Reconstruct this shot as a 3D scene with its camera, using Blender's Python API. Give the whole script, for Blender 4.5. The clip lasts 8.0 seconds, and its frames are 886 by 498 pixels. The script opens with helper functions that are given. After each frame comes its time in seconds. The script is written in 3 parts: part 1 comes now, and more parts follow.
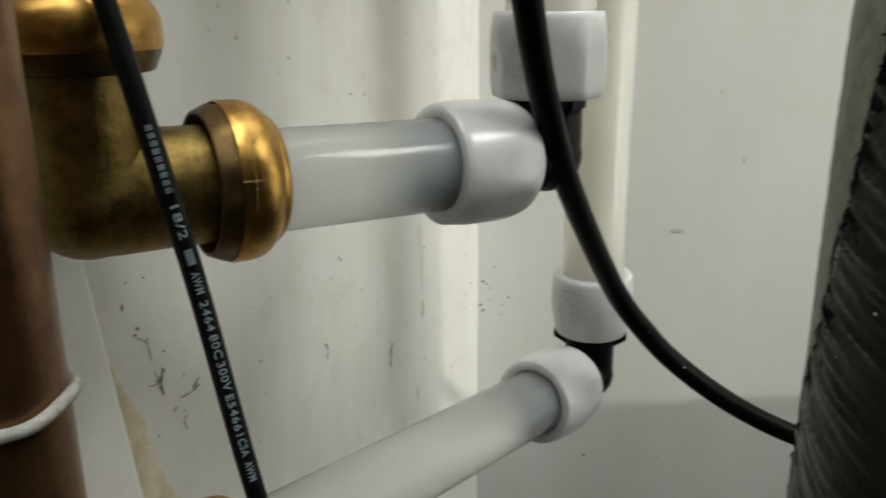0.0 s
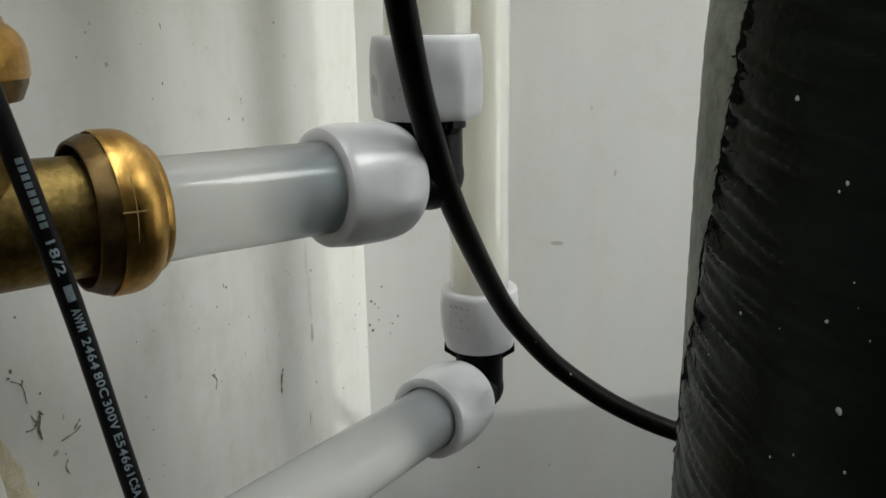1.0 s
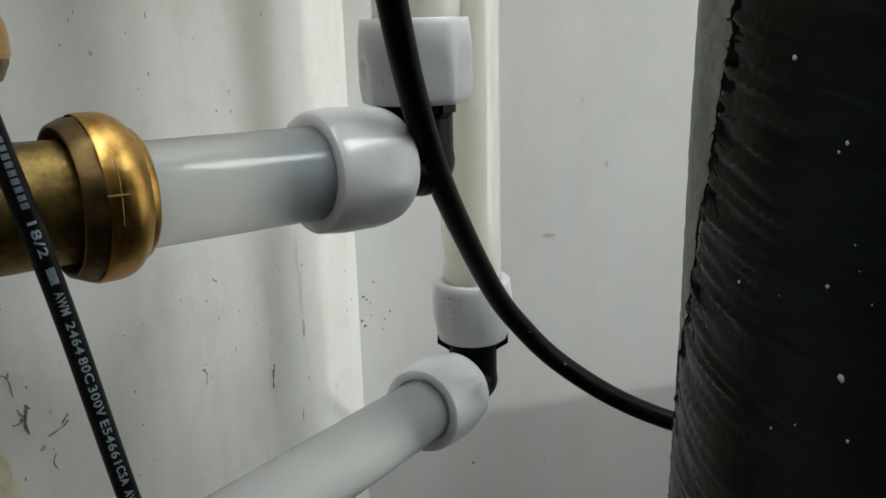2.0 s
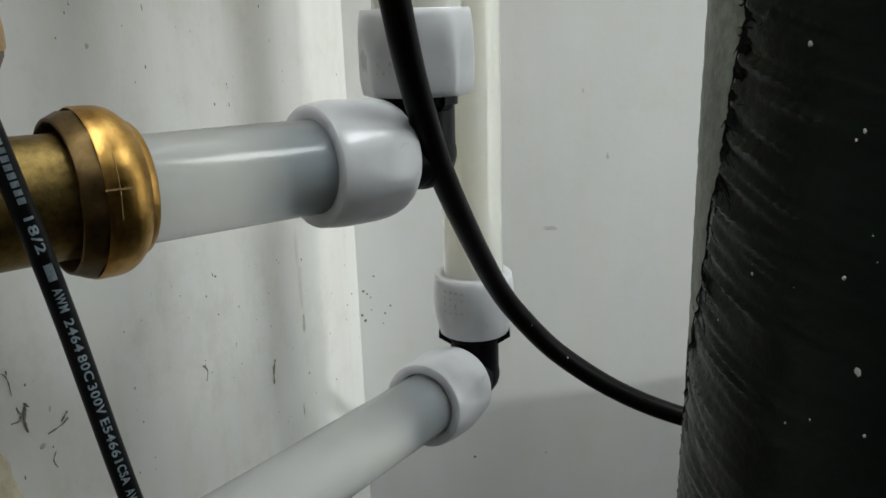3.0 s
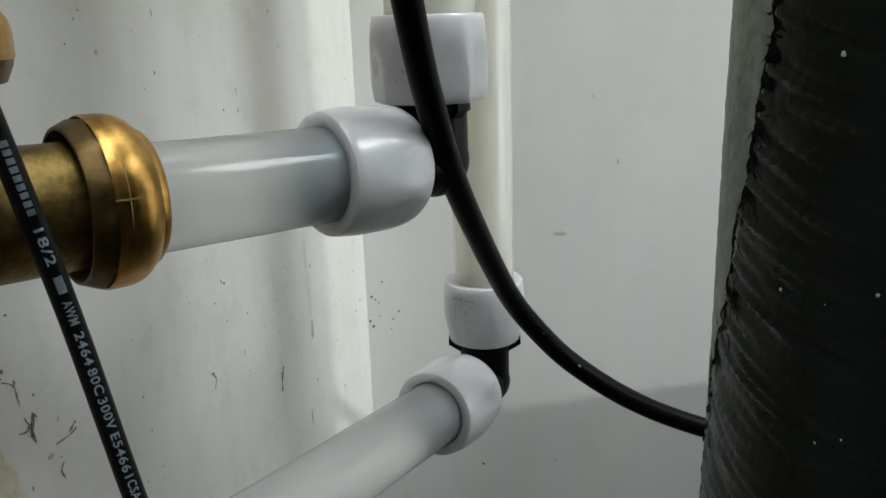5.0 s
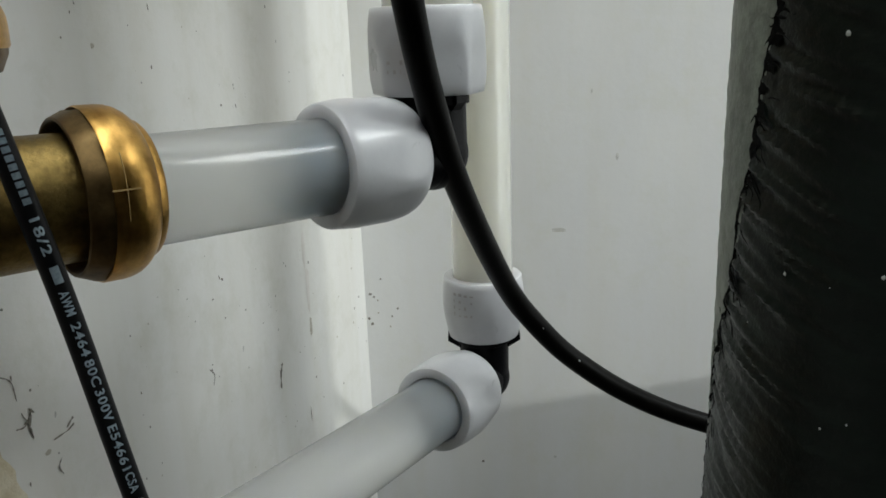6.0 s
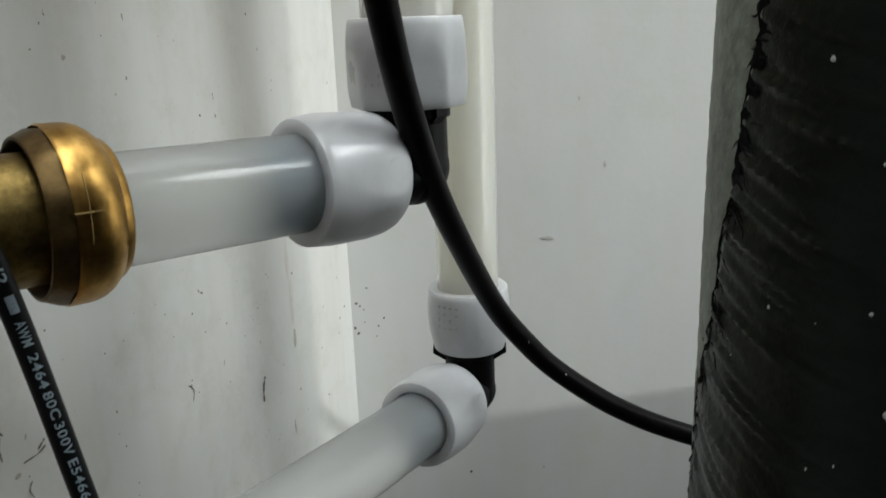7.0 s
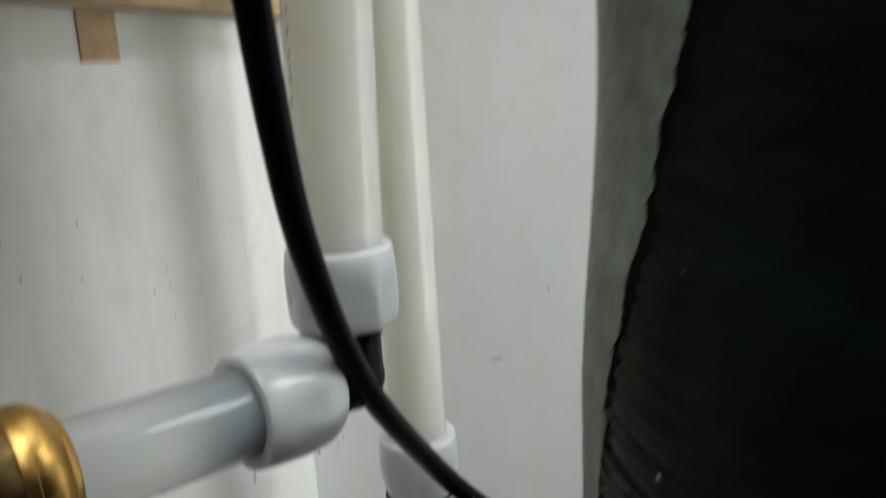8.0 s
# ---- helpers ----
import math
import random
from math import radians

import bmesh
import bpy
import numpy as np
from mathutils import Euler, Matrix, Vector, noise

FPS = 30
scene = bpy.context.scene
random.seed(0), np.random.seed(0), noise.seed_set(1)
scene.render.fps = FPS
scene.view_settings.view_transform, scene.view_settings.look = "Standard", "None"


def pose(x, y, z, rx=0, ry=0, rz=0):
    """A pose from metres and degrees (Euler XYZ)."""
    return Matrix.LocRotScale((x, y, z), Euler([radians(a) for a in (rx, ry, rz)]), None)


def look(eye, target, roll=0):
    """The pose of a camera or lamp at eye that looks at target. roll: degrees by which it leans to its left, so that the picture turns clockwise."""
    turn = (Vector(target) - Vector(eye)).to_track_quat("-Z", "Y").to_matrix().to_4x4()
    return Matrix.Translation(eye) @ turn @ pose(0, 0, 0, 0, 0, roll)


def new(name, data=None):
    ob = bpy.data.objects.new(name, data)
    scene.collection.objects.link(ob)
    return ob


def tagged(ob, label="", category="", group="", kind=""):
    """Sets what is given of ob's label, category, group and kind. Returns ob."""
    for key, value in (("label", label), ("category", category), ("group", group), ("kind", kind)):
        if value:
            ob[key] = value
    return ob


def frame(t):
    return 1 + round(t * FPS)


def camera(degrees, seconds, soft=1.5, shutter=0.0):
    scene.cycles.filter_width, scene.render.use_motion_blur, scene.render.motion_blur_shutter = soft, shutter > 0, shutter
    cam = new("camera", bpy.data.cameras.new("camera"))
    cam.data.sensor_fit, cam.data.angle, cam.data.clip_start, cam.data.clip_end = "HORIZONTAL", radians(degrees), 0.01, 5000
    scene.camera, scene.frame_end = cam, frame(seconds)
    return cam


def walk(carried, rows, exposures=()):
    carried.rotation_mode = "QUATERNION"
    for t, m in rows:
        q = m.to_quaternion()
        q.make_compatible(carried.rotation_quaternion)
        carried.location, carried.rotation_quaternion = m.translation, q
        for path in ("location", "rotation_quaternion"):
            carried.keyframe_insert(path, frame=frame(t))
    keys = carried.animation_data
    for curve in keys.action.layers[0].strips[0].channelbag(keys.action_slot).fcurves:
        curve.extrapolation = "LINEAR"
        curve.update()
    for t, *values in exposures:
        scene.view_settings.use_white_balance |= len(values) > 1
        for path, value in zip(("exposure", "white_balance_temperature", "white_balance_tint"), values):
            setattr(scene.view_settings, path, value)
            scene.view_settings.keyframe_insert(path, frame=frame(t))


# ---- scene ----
cam = camera(56.5, 8.0, soft=1.6, shutter=0.4)
PATH = [
    (0, (0.0037, -0.0029, 1.0044), (-0.2870, 0.9109, 0.7208), -0.45),
    (0.5, (0.0029, -0.0073, 1.0053), (-0.1717, 0.9390, 0.7332), -0.50),
    (1, (0.0033, -0.0051, 1.0053), (-0.1529, 0.9469, 0.7420), -0.89),
    (1.5, (0.0032, -0.0042, 1.0023), (-0.1470, 0.9498, 0.7426), -1.19),
    (3, (0.0016, -0.0016, 1.0001), (-0.1426, 0.9508, 0.7315), -1.78),
    (3.5, (0.0000, 0.0000, 1.0000), (-0.1423, 0.9521, 0.7295), -1.87),
    (4, (-0.0010, 0.0018, 0.9988), (-0.1457, 0.9531, 0.7267), -2.02),
    (4.5, (-0.0004, 0.0009, 1.0010), (-0.1514, 0.9528, 0.7342), -1.79),
    (6, (-0.0010, 0.0016, 0.9988), (-0.1494, 0.9544, 0.7339), -2.02),
    (6.5, (-0.0002, 0.0019, 0.9960), (-0.1479, 0.9537, 0.7270), -2.18),
    (7, (0.0011, 0.0076, 1.0011), (-0.1381, 0.9620, 0.7370), -2.06),
    (7.5, (0.0044, 0.0100, 1.0085), (-0.1262, 0.9683, 0.7542), -1.69),
    (7.8, (0.0068, 0.0134, 1.0268), (-0.1005, 0.9770, 0.7818), -2.48),
    (7.9, (0.0103, 0.0086, 1.0402), (-0.0964, 0.9712, 0.7912), -2.28),
    (8, (0.0142, 0.0038, 1.0486), (-0.0919, 0.9718, 0.8212), -3.41),
]
walk(cam, [(t, look(eye, target, roll)) for t, eye, target, roll in PATH],
     exposures=[(0.0, -0.08, 7060, 9), (0.6, -0.16, 6860, 9), (1.6, -0.18, 6620, 9), (3.0, -0.18, 6480, 9), (7.0, -0.20, 6480, 9), (8.0, -0.20, 6480, 10)])

# ---- light: a window in the right-hand wall, its sky, the room's own bounce and added fill lamps ----
world = bpy.data.worlds.new("sky")
scene.world = world
world.use_nodes = True
wn = world.node_tree
sky = wn.nodes.new("ShaderNodeTexSky")
sky.sky_type = "NISHITA"
sky.sun_disc = False
sky.sun_elevation = radians(35)
sky.sun_rotation = radians(200)
wn.links.new(sky.outputs["Color"], wn.nodes["Background"].inputs["Color"])
wn.nodes["Background"].inputs["Strength"].default_value = 0.10


def area(name, centre, target, w, h, watts, colour):
    d = bpy.data.lights.new(name, "AREA")
    d.shape = "RECTANGLE"
    d.size, d.size_y, d.energy, d.color = w, h, watts, colour
    ob = new(name, d)
    ob.matrix_world = look(centre, target)
    return ob


# a small low window far off to the right, seen past the jamb and sill of an opening
SUN_WAY = Vector((1.0, -0.41, 0.17)).normalized()
WIN = Vector((-0.07, 0.33, 0.87)) + SUN_WAY * 3.0
area("window_light", WIN, WIN - Vector((1, 0, 0)), 0.09, 0.07, 35.0, (0.965, 1.0, 0.975))
# the bright space beyond the opening: a high pane and the pale floor-level daylight under it
area("doorway_light", (0.98, 0.15, 2.06), (0.0, 0.15, 1.20), 0.50, 0.42, 12.0, (0.94, 1.0, 1.0))
area("doorway_low_light", (0.98, 0.19, 0.98), (0.0, 0.19, 0.98), 0.38, 0.80, 3.5, (0.94, 1.0, 1.0))
# unseen overhead fill lamp, added to lift both walls evenly
FILL_TOP = (0.07, -0.24, 2.31)
area("overhead_fill", FILL_TOP, (FILL_TOP[0], FILL_TOP[1], 0), 0.5, 1.0, 19.5, (0.945, 1.0, 0.995))
# a second unseen fill lamp, added beyond the low back panel for the pipe's streak
FILL_REAR = (0.30, 0.66, 2.31)
area("rear_fill", FILL_REAR, (FILL_REAR[0], FILL_REAR[1], 0), 0.46, 0.46, 5.6, (0.94, 1.0, 1.02))


# ---- materials ----
def nodes_of(name):
    m = bpy.data.materials.new(name)
    m.use_nodes = True
    nt = m.node_tree
    return m, nt, nt.nodes["Principled BSDF"]


def tex(nt, scale, detail=4.0, rough=0.55, stretch=(1, 1, 1), coord="Object"):
    tc = nt.nodes.new("ShaderNodeTexCoord")
    mp = nt.nodes.new("ShaderNodeMapping")
    mp.inputs["Scale"].default_value = stretch
    nz = nt.nodes.new("ShaderNodeTexNoise")
    nz.inputs["Scale"].default_value = scale
    nz.inputs["Detail"].default_value = detail
    nz.inputs["Roughness"].default_value = rough
    nt.links.new(tc.outputs[coord], mp.inputs["Vector"])
    nt.links.new(mp.outputs["Vector"], nz.inputs["Vector"])
    return nz.outputs["Fac"]


def ramp(nt, fac, stops):
    r = nt.nodes.new("ShaderNodeValToRGB")
    e = r.color_ramp.elements
    while len(e) < len(stops):
        e.new(0.5)
    for k, (p, c) in zip(e, stops):
        k.position = p
        k.color = (c[0], c[1], c[2], 1) if len(c) == 3 else c
    nt.links.new(fac, r.inputs["Fac"])
    return r.outputs["Color"]


def mul(nt, a, b, mode="MULTIPLY", fac=1.0):
    n = nt.nodes.new("ShaderNodeMixRGB")
    n.blend_type = mode
    n.inputs["Fac"].default_value = fac
    nt.links.new(a, n.inputs[1])
    nt.links.new(b, n.inputs[2])
    return n.outputs["Color"]


def bump(nt, bsdf, fac, strength, dist):
    b = nt.nodes.new("ShaderNodeBump")
    b.inputs["Strength"].default_value = strength
    b.inputs["Distance"].default_value = dist
    nt.links.new(fac, b.inputs["Height"])
    nt.links.new(b.outputs["Normal"], bsdf.inputs["Normal"])
    return b


def surface(name, dark, light, scale, rough=(0.4, 0.6), bump_scale=None, bump_d=0.0002, metal=0.0, stretch=(1, 1, 1), sss=0.0, fine=None, spec=0.5, coat=0.0):
    m, nt, b = nodes_of(name)
    f = tex(nt, scale, 5, 0.6, stretch)
    col = ramp(nt, f, [(0.3, dark), (0.7, light)])
    if fine:
        g = tex(nt, scale * fine[0], 6, 0.7)
        col = mul(nt, col, ramp(nt, g, [(0.30, (fine[1],) * 3), (0.6, (1, 1, 1))]))
    nt.links.new(col, b.inputs["Base Color"])
    rr = ramp(nt, f, [(0.3, (rough[0],) * 3), (0.7, (rough[1],) * 3)])
    nt.links.new(rr, b.inputs["Roughness"])
    b.inputs["Metallic"].default_value = metal
    b.inputs["Specular IOR Level"].default_value = spec
    b.inputs["Coat Weight"].default_value = coat
    b.inputs["Coat Roughness"].default_value = 0.06
    if sss:
        b.inputs["Subsurface Weight"].default_value = sss
        b.inputs["Subsurface Radius"].default_value = (0.009, 0.009, 0.0092)
        b.inputs["Subsurface Scale"].default_value = 1.0
    if bump_scale:
        bump(nt, b, tex(nt, bump_scale, 5, 0.65), 1.0, bump_d)
    return m


def wall_material(name, warm, speck, grime_tone, run_tone, tone):
    """Painted board: yellowed drifts, vertical drips and small black flecks."""
    m, nt, b = nodes_of(name)
    broad = tex(nt, 9, 4, 0.6, (1, 1, 0.5))
    col = ramp(nt, broad, [(0.3, (0.72 * tone * warm[0], 0.72 * tone * warm[1], 0.72 * tone * warm[2])), (0.7, (0.80 * tone, 0.80 * tone, 0.785 * tone))])
    runs = tex(nt, 60, 3, 0.6, (1, 1, 0.06))
    col = mul(nt, col, ramp(nt, runs, [(0.3, (run_tone, run_tone * 0.99, run_tone * 0.96)), (0.62, (1, 1, 1))]))
    grime = tex(nt, 38, 6, 0.75)
    col = mul(nt, col, ramp(nt, grime, [(0.30, (grime_tone, grime_tone, grime_tone * 0.96)), (0.50, (1, 1, 1))]))
    fl = tex(nt, 420, 2, 0.5, (1, 1, 0.6))
    patch = tex(nt, 26, 2, 0.5)
    a = ramp(nt, fl, [(speck, (0.12, 0.11, 0.09)), (speck + 0.025, (1, 1, 1))])
    p = ramp(nt, patch, [(0.48, (1, 1, 1)), (0.60, (0, 0, 0))])
    col = mul(nt, col, mul(nt, a, p, "LIGHTEN"))
    nt.links.new(col, b.inputs["Base Color"])
    nt.links.new(ramp(nt, broad, [(0.3, (0.34,) * 3), (0.7, (0.5,) * 3)]), b.inputs["Roughness"])
    bump(nt, b, mul(nt, tex(nt, 190, 5, 0.6), tex(nt, 14, 2, 0.4), "ADD"), 0.25, 0.0005)
    return m


M_LEFT = wall_material("old_painted_board", (1.0, 0.985, 0.94), 0.225, 0.90, 0.95, 0.95)
M_BACK = wall_material("painted_panel", (0.99, 1.0, 1.01), 0.17, 0.97, 0.985, 1.05)
M_TRIM = surface("trim_paint", (0.70, 0.69, 0.66), (0.80, 0.80, 0.78), 30, (0.4, 0.6), 160, 0.0002)
M_GLUE = surface("dried_glue", (0.50, 0.42, 0.26), (0.72, 0.68, 0.56), 120, (0.5, 0.7), 260, 0.0006)
M_WOOD = surface("pine_wood", (0.42, 0.275, 0.14), (0.60, 0.425, 0.245), 60, (0.5, 0.7), 260, 0.0002, stretch=(6, 0.5, 6), fine=(5, 0.8))
M_ROOM = surface("room_paint", (0.50, 0.48, 0.45), (0.60, 0.58, 0.55), 3, (0.6, 0.8), 80, 0.0005)
# near-black for unseen walls, chosen to swallow light and darken reflections
M_DIM = surface("light_sink", (0.014, 0.011, 0.009), (0.028, 0.022, 0.018), 5, (0.5, 0.7), 60, 0.0005)
M_CONC = surface("concrete", (0.22, 0.21, 0.20), (0.34, 0.33, 0.31), 6, (0.7, 0.9), 90, 0.001)
M_NUT = surface("milky_nylon", (0.49, 0.492, 0.508), (0.56, 0.563, 0.577), 70, (0.26, 0.36), 420, 0.00005, sss=0.9, coat=0.2)
M_BLACK = surface("black_plastic", (0.0015, 0.0015, 0.002), (0.004, 0.004, 0.005), 160, (0.30, 0.45), 700, 0.00008, spec=0.10)
M_CABLE = surface("black_rubber", (0.0015, 0.0015, 0.0015), (0.0045, 0.0042, 0.0035), 160, (0.30, 0.44), 900, 0.00005, fine=(4, 0.7), spec=0.07)
M_WIRE = surface("black_vinyl", (0.003, 0.003, 0.0035), (0.008, 0.008, 0.009), 200, (0.34, 0.46), 700, 0.00004, spec=0.18)
M_PRINT = surface("white_ink", (0.22, 0.30, 0.36), (0.46, 0.56, 0.62), 1400, (0.5, 0.6))
M_STAMP = surface("grey_ink", (0.36, 0.34, 0.34), (0.52, 0.50, 0.49), 900, (0.6, 0.7))
M_CAST = surface("cast_brass", (0.21, 0.14, 0.045), (0.39, 0.275, 0.095), 130, (0.34, 0.55), 520, 0.00025, 1.0, fine=(3, 0.55))
M_BRASS = surface("turned_brass", (0.47, 0.25, 0.062), (0.71, 0.435, 0.13), 90, (0.26, 0.42), 300, 0.00012, 1.0, stretch=(1, 1, 4), fine=(3, 0.66))
M_MARK = surface("bright_brass", (0.46, 0.31, 0.115), (0.62, 0.44, 0.19), 200, (0.5, 0.6), metal=0.6)
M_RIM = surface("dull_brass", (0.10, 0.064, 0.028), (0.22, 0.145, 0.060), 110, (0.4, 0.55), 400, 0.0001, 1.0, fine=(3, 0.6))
M_COPPER = surface("aged_copper", (0.19, 0.095, 0.048), (0.40, 0.22, 0.11), 55, (0.30, 0.46), 300, 0.0001, 0.85, stretch=(1, 1, 0.25), fine=(3, 0.6))
M_STRING = surface("white_twine", (0.24, 0.235, 0.22), (0.42, 0.41, 0.385), 500, (0.8, 0.9), 1500, 0.0002)
M_SCUFF = surface("dark_scuff", (0.09, 0.085, 0.07), (0.27, 0.25, 0.21), 1500, (0.7, 0.9))
M_STAIN_SHADE = surface("brown_stain_or_shade", (0.36, 0.33, 0.27), (0.56, 0.53, 0.46), 700, (0.6, 0.8))
M_SPOT = surface("grey_speck", (0.20, 0.19, 0.17), (0.36, 0.34, 0.31), 900, (0.7, 0.9))
M_FAINT = surface("faint_stain", (0.62, 0.59, 0.55), (0.69, 0.67, 0.64), 220, (0.5, 0.7))
M_CHIP = surface("paint_chip", (0.50, 0.50, 0.48), (0.74, 0.74, 0.71), 500, (0.5, 0.7))
M_DOT = surface("paint_fleck", (0.42, 0.44, 0.42), (0.62, 0.64, 0.62), 900, (0.5, 0.6))


def pipe_material(name, base, clear, depth, coat):
    """Milky tube: light scatters in its wall and some of it passes, blurred, right through."""
    m, nt, b = nodes_of(name)
    f = tex(nt, 45, 4, 0.5)
    nt.links.new(ramp(nt, f, [(0.3, tuple(v * 0.95 for v in base)), (0.7, base)]), b.inputs["Base Color"])
    b.inputs["Roughness"].default_value = 0.42
    b.inputs["IOR"].default_value = 1.2
    b.inputs["Subsurface Weight"].default_value = 0.8
    b.inputs["Subsurface Radius"].default_value = (depth, depth, depth * 0.92)
    b.inputs["Subsurface Scale"].default_value = 1.0
    b.inputs["Transmission Weight"].default_value = clear
    b.inputs["Coat Weight"].default_value = coat
    b.inputs["Coat IOR"].default_value = 1.52
    b.inputs["Coat Roughness"].default_value = 0.105
    bump(nt, b, tex(nt, 300, 3, 0.5), 0.3, 0.00006)
    return m


def bore_shade_material(k):
    """Shade inside the pipe as a dark tint that fades to nothing away from the nut."""
    m, nt, b = nodes_of("bore_shade")
    b.inputs["Base Color"].default_value = (0.16, 0.28, 0.38, 1)
    b.inputs["Roughness"].default_value = 0.6
    tc = nt.nodes.new("ShaderNodeTexCoord")
    sep = nt.nodes.new("ShaderNodeSeparateXYZ")
    rng = nt.nodes.new("ShaderNodeMapRange")
    rng.inputs["From Min"].default_value, rng.inputs["From Max"].default_value = k + 0.0175, k - 0.006
    nt.links.new(tc.outputs["Object"], sep.inputs["Vector"])
    nt.links.new(sep.outputs["Z"], rng.inputs["Value"])
    nt.links.new(rng.outputs["Result"], b.inputs["Alpha"])
    return m


M_PIPE = pipe_material("milky_pipe", (0.83, 0.833, 0.82), 0.78, 0.011, 0.42)
M_PIPE_OLD = pipe_material("yellowed_pipe", (0.97, 0.94, 0.85), 0.36, 0.014, 1.0)


def wrap_material():
    m, nt, b = nodes_of("black_wrap")
    f = tex(nt, 40, 5, 0.6)
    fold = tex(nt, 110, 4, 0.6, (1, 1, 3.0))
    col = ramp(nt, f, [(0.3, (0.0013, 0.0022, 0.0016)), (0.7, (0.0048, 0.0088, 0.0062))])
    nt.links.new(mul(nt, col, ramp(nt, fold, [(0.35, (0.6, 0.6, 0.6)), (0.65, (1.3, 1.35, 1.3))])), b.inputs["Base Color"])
    nt.links.new(ramp(nt, f, [(0.3, (0.30,) * 3), (0.7, (0.44,) * 3)]), b.inputs["Roughness"])
    b.inputs["Specular IOR Level"].default_value = 0.21
    b.inputs["Specular Tint"].default_value = (0.88, 1.0, 0.90, 1)
    b.inputs["Coat Weight"].default_value = 0.27
    b.inputs["Coat Roughness"].default_value = 0.30
    b.inputs["Sheen Weight"].default_value = 0.035
    b.inputs["Sheen Roughness"].default_value = 0.35
    b.inputs["Sheen Tint"].default_value = (0.58, 0.84, 0.62, 1)
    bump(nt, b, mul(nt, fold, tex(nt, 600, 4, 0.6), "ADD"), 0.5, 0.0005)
    return m


M_WRAP = wrap_material()
M_FILM = surface("dusty_film", (0.15, 0.18, 0.145), (0.36, 0.405, 0.345), 60, (0.38, 0.6), 240, 0.0004, stretch=(1, 1, 0.35), fine=(4, 0.55))


# ---- mesh helpers ----
def mesh_of(name, bm, material, smooth=True):
    bmesh.ops.recalc_face_normals(bm, faces=bm.faces[:])
    me = bpy.data.meshes.new(name)
    bm.to_mesh(me)
    bm.free()
    me.materials.append(material)
    if smooth:
        me.polygons.foreach_set("use_smooth", [True] * len(me.polygons))
        me.set_sharp_from_angle(angle=radians(38))
    return me


def part(name, bm, material, parent, label="", m=None, smooth=True):
    ob = new(name, mesh_of(name, bm, material, smooth))
    ob.parent = parent
    if m is not None:
        ob.matrix_basis = m
    if label:
        ob["label"] = label
    return ob


def thing(name, place=(0, 0, 0), label="", category="", group="", kind=""):
    ob = new(name)
    ob.empty_display_size = 0.01
    ob.location = place
    return tagged(ob, label, category, group, kind)


def box(bm, lo, hi, bevel=0.0):
    g = bmesh.ops.create_cube(bm, size=1.0)
    for v in g["verts"]:
        v.co = Vector([l + (h - l) * (c + 0.5) for c, l, h in zip(v.co, lo, hi)])
    if bevel:
        es = {e for v in g["verts"] for e in v.link_edges}
        bmesh.ops.bevel(bm, geom=list(es), offset=bevel, segments=2, profile=0.5, affect="EDGES")


def lathe(profile, n=64, flats=0, apothem=1.0, turn=0.0):
    """Rings of (s, r) along +z; flats of a given apothem are cut where the ring is wider than them."""
    bm = bmesh.new()
    rings = []
    for s, r in profile:
        ring = []
        for i in range(n):
            a = 2 * math.pi * i / n
            q = r
            if flats:
                step = 2 * math.pi / flats
                d = (a - turn + step / 2) % step - step / 2
                lim = (apothem(s) * r if callable(apothem) else apothem) / math.cos(d)
                if lim < q:
                    q = lim
            ring.append(bm.verts.new((q * math.cos(a), q * math.sin(a), s)))
        rings.append(ring)
    for a, b in zip(rings[:-1], rings[1:]):
        for i in range(n):
            j = (i + 1) % n
            bm.faces.new((a[i], a[j], b[j], b[i]))
    return bm


def along(p, d, roll=0.0):
    """The pose whose z runs along d from p."""
    q = Vector(d).to_track_quat("Z", "Y").to_matrix().to_4x4()
    return Matrix.Translation(p) @ q @ pose(0, 0, 0, 0, 0, roll)


def spline(points, n):
    """A smooth line through the points (Catmull-Rom), n steps a span."""
    p = [Vector(q) for q in points]
    p = [p[0] * 2 - p[1]] + p + [p[-1] * 2 - p[-2]]
    out = []
    for i in range(1, len(p) - 2):
        for k in range(n):
            t = k / n
            out.append(0.5 * (2 * p[i] + (p[i + 1] - p[i - 1]) * t + (2 * p[i - 1] - 5 * p[i] + 4 * p[i + 1] - p[i + 2]) * t * t
                              + (3 * p[i] - p[i - 1] - 3 * p[i + 1] + p[i + 2]) * t ** 3))
    out.append(p[-2])
    return out


def sweep(line, radius, n=20):
    bm = bmesh.new()
    rings = []
    up = Vector((0.3, -0.9, 0.2))
    for i, p in enumerate(line):
        d = (line[min(i + 1, len(line) - 1)] - line[max(i - 1, 0)]).normalized()
        u = (up - d * up.dot(d)).normalized()
        up = u
        v = d.cross(u)
        r = radius(i / (len(line) - 1)) if callable(radius) else radius
        rings.append([bm.verts.new(p + u * r * math.cos(2 * math.pi * k / n) + v * r * math.sin(2 * math.pi * k / n)) for k in range(n)])
    for a, b in zip(rings[:-1], rings[1:]):
        for k in range(n):
            j = (k + 1) % n
            bm.faces.new((a[k], a[j], b[j], b[k]))
    bm.faces.new(rings[0][::-1])
    bm.faces.new(rings[-1])
    return bm


def blob(bm, centre, u, v, n, a, b, rise, seed):
    """A small irregular flake lying on a surface with the normal n."""
    rnd = random.Random(seed)
    k = 9
    rim = [bm.verts.new(centre + u * a * math.cos(2 * math.pi * i / k) * rnd.uniform(0.6, 1.1) + v * b * math.sin(2 * math.pi * i / k) * rnd.uniform(0.6, 1.1)) for i in range(k)]
    top = bm.verts.new(centre + n * rise)
    for i in range(k):
        bm.faces.new((rim[i], rim[(i + 1) % k], top))


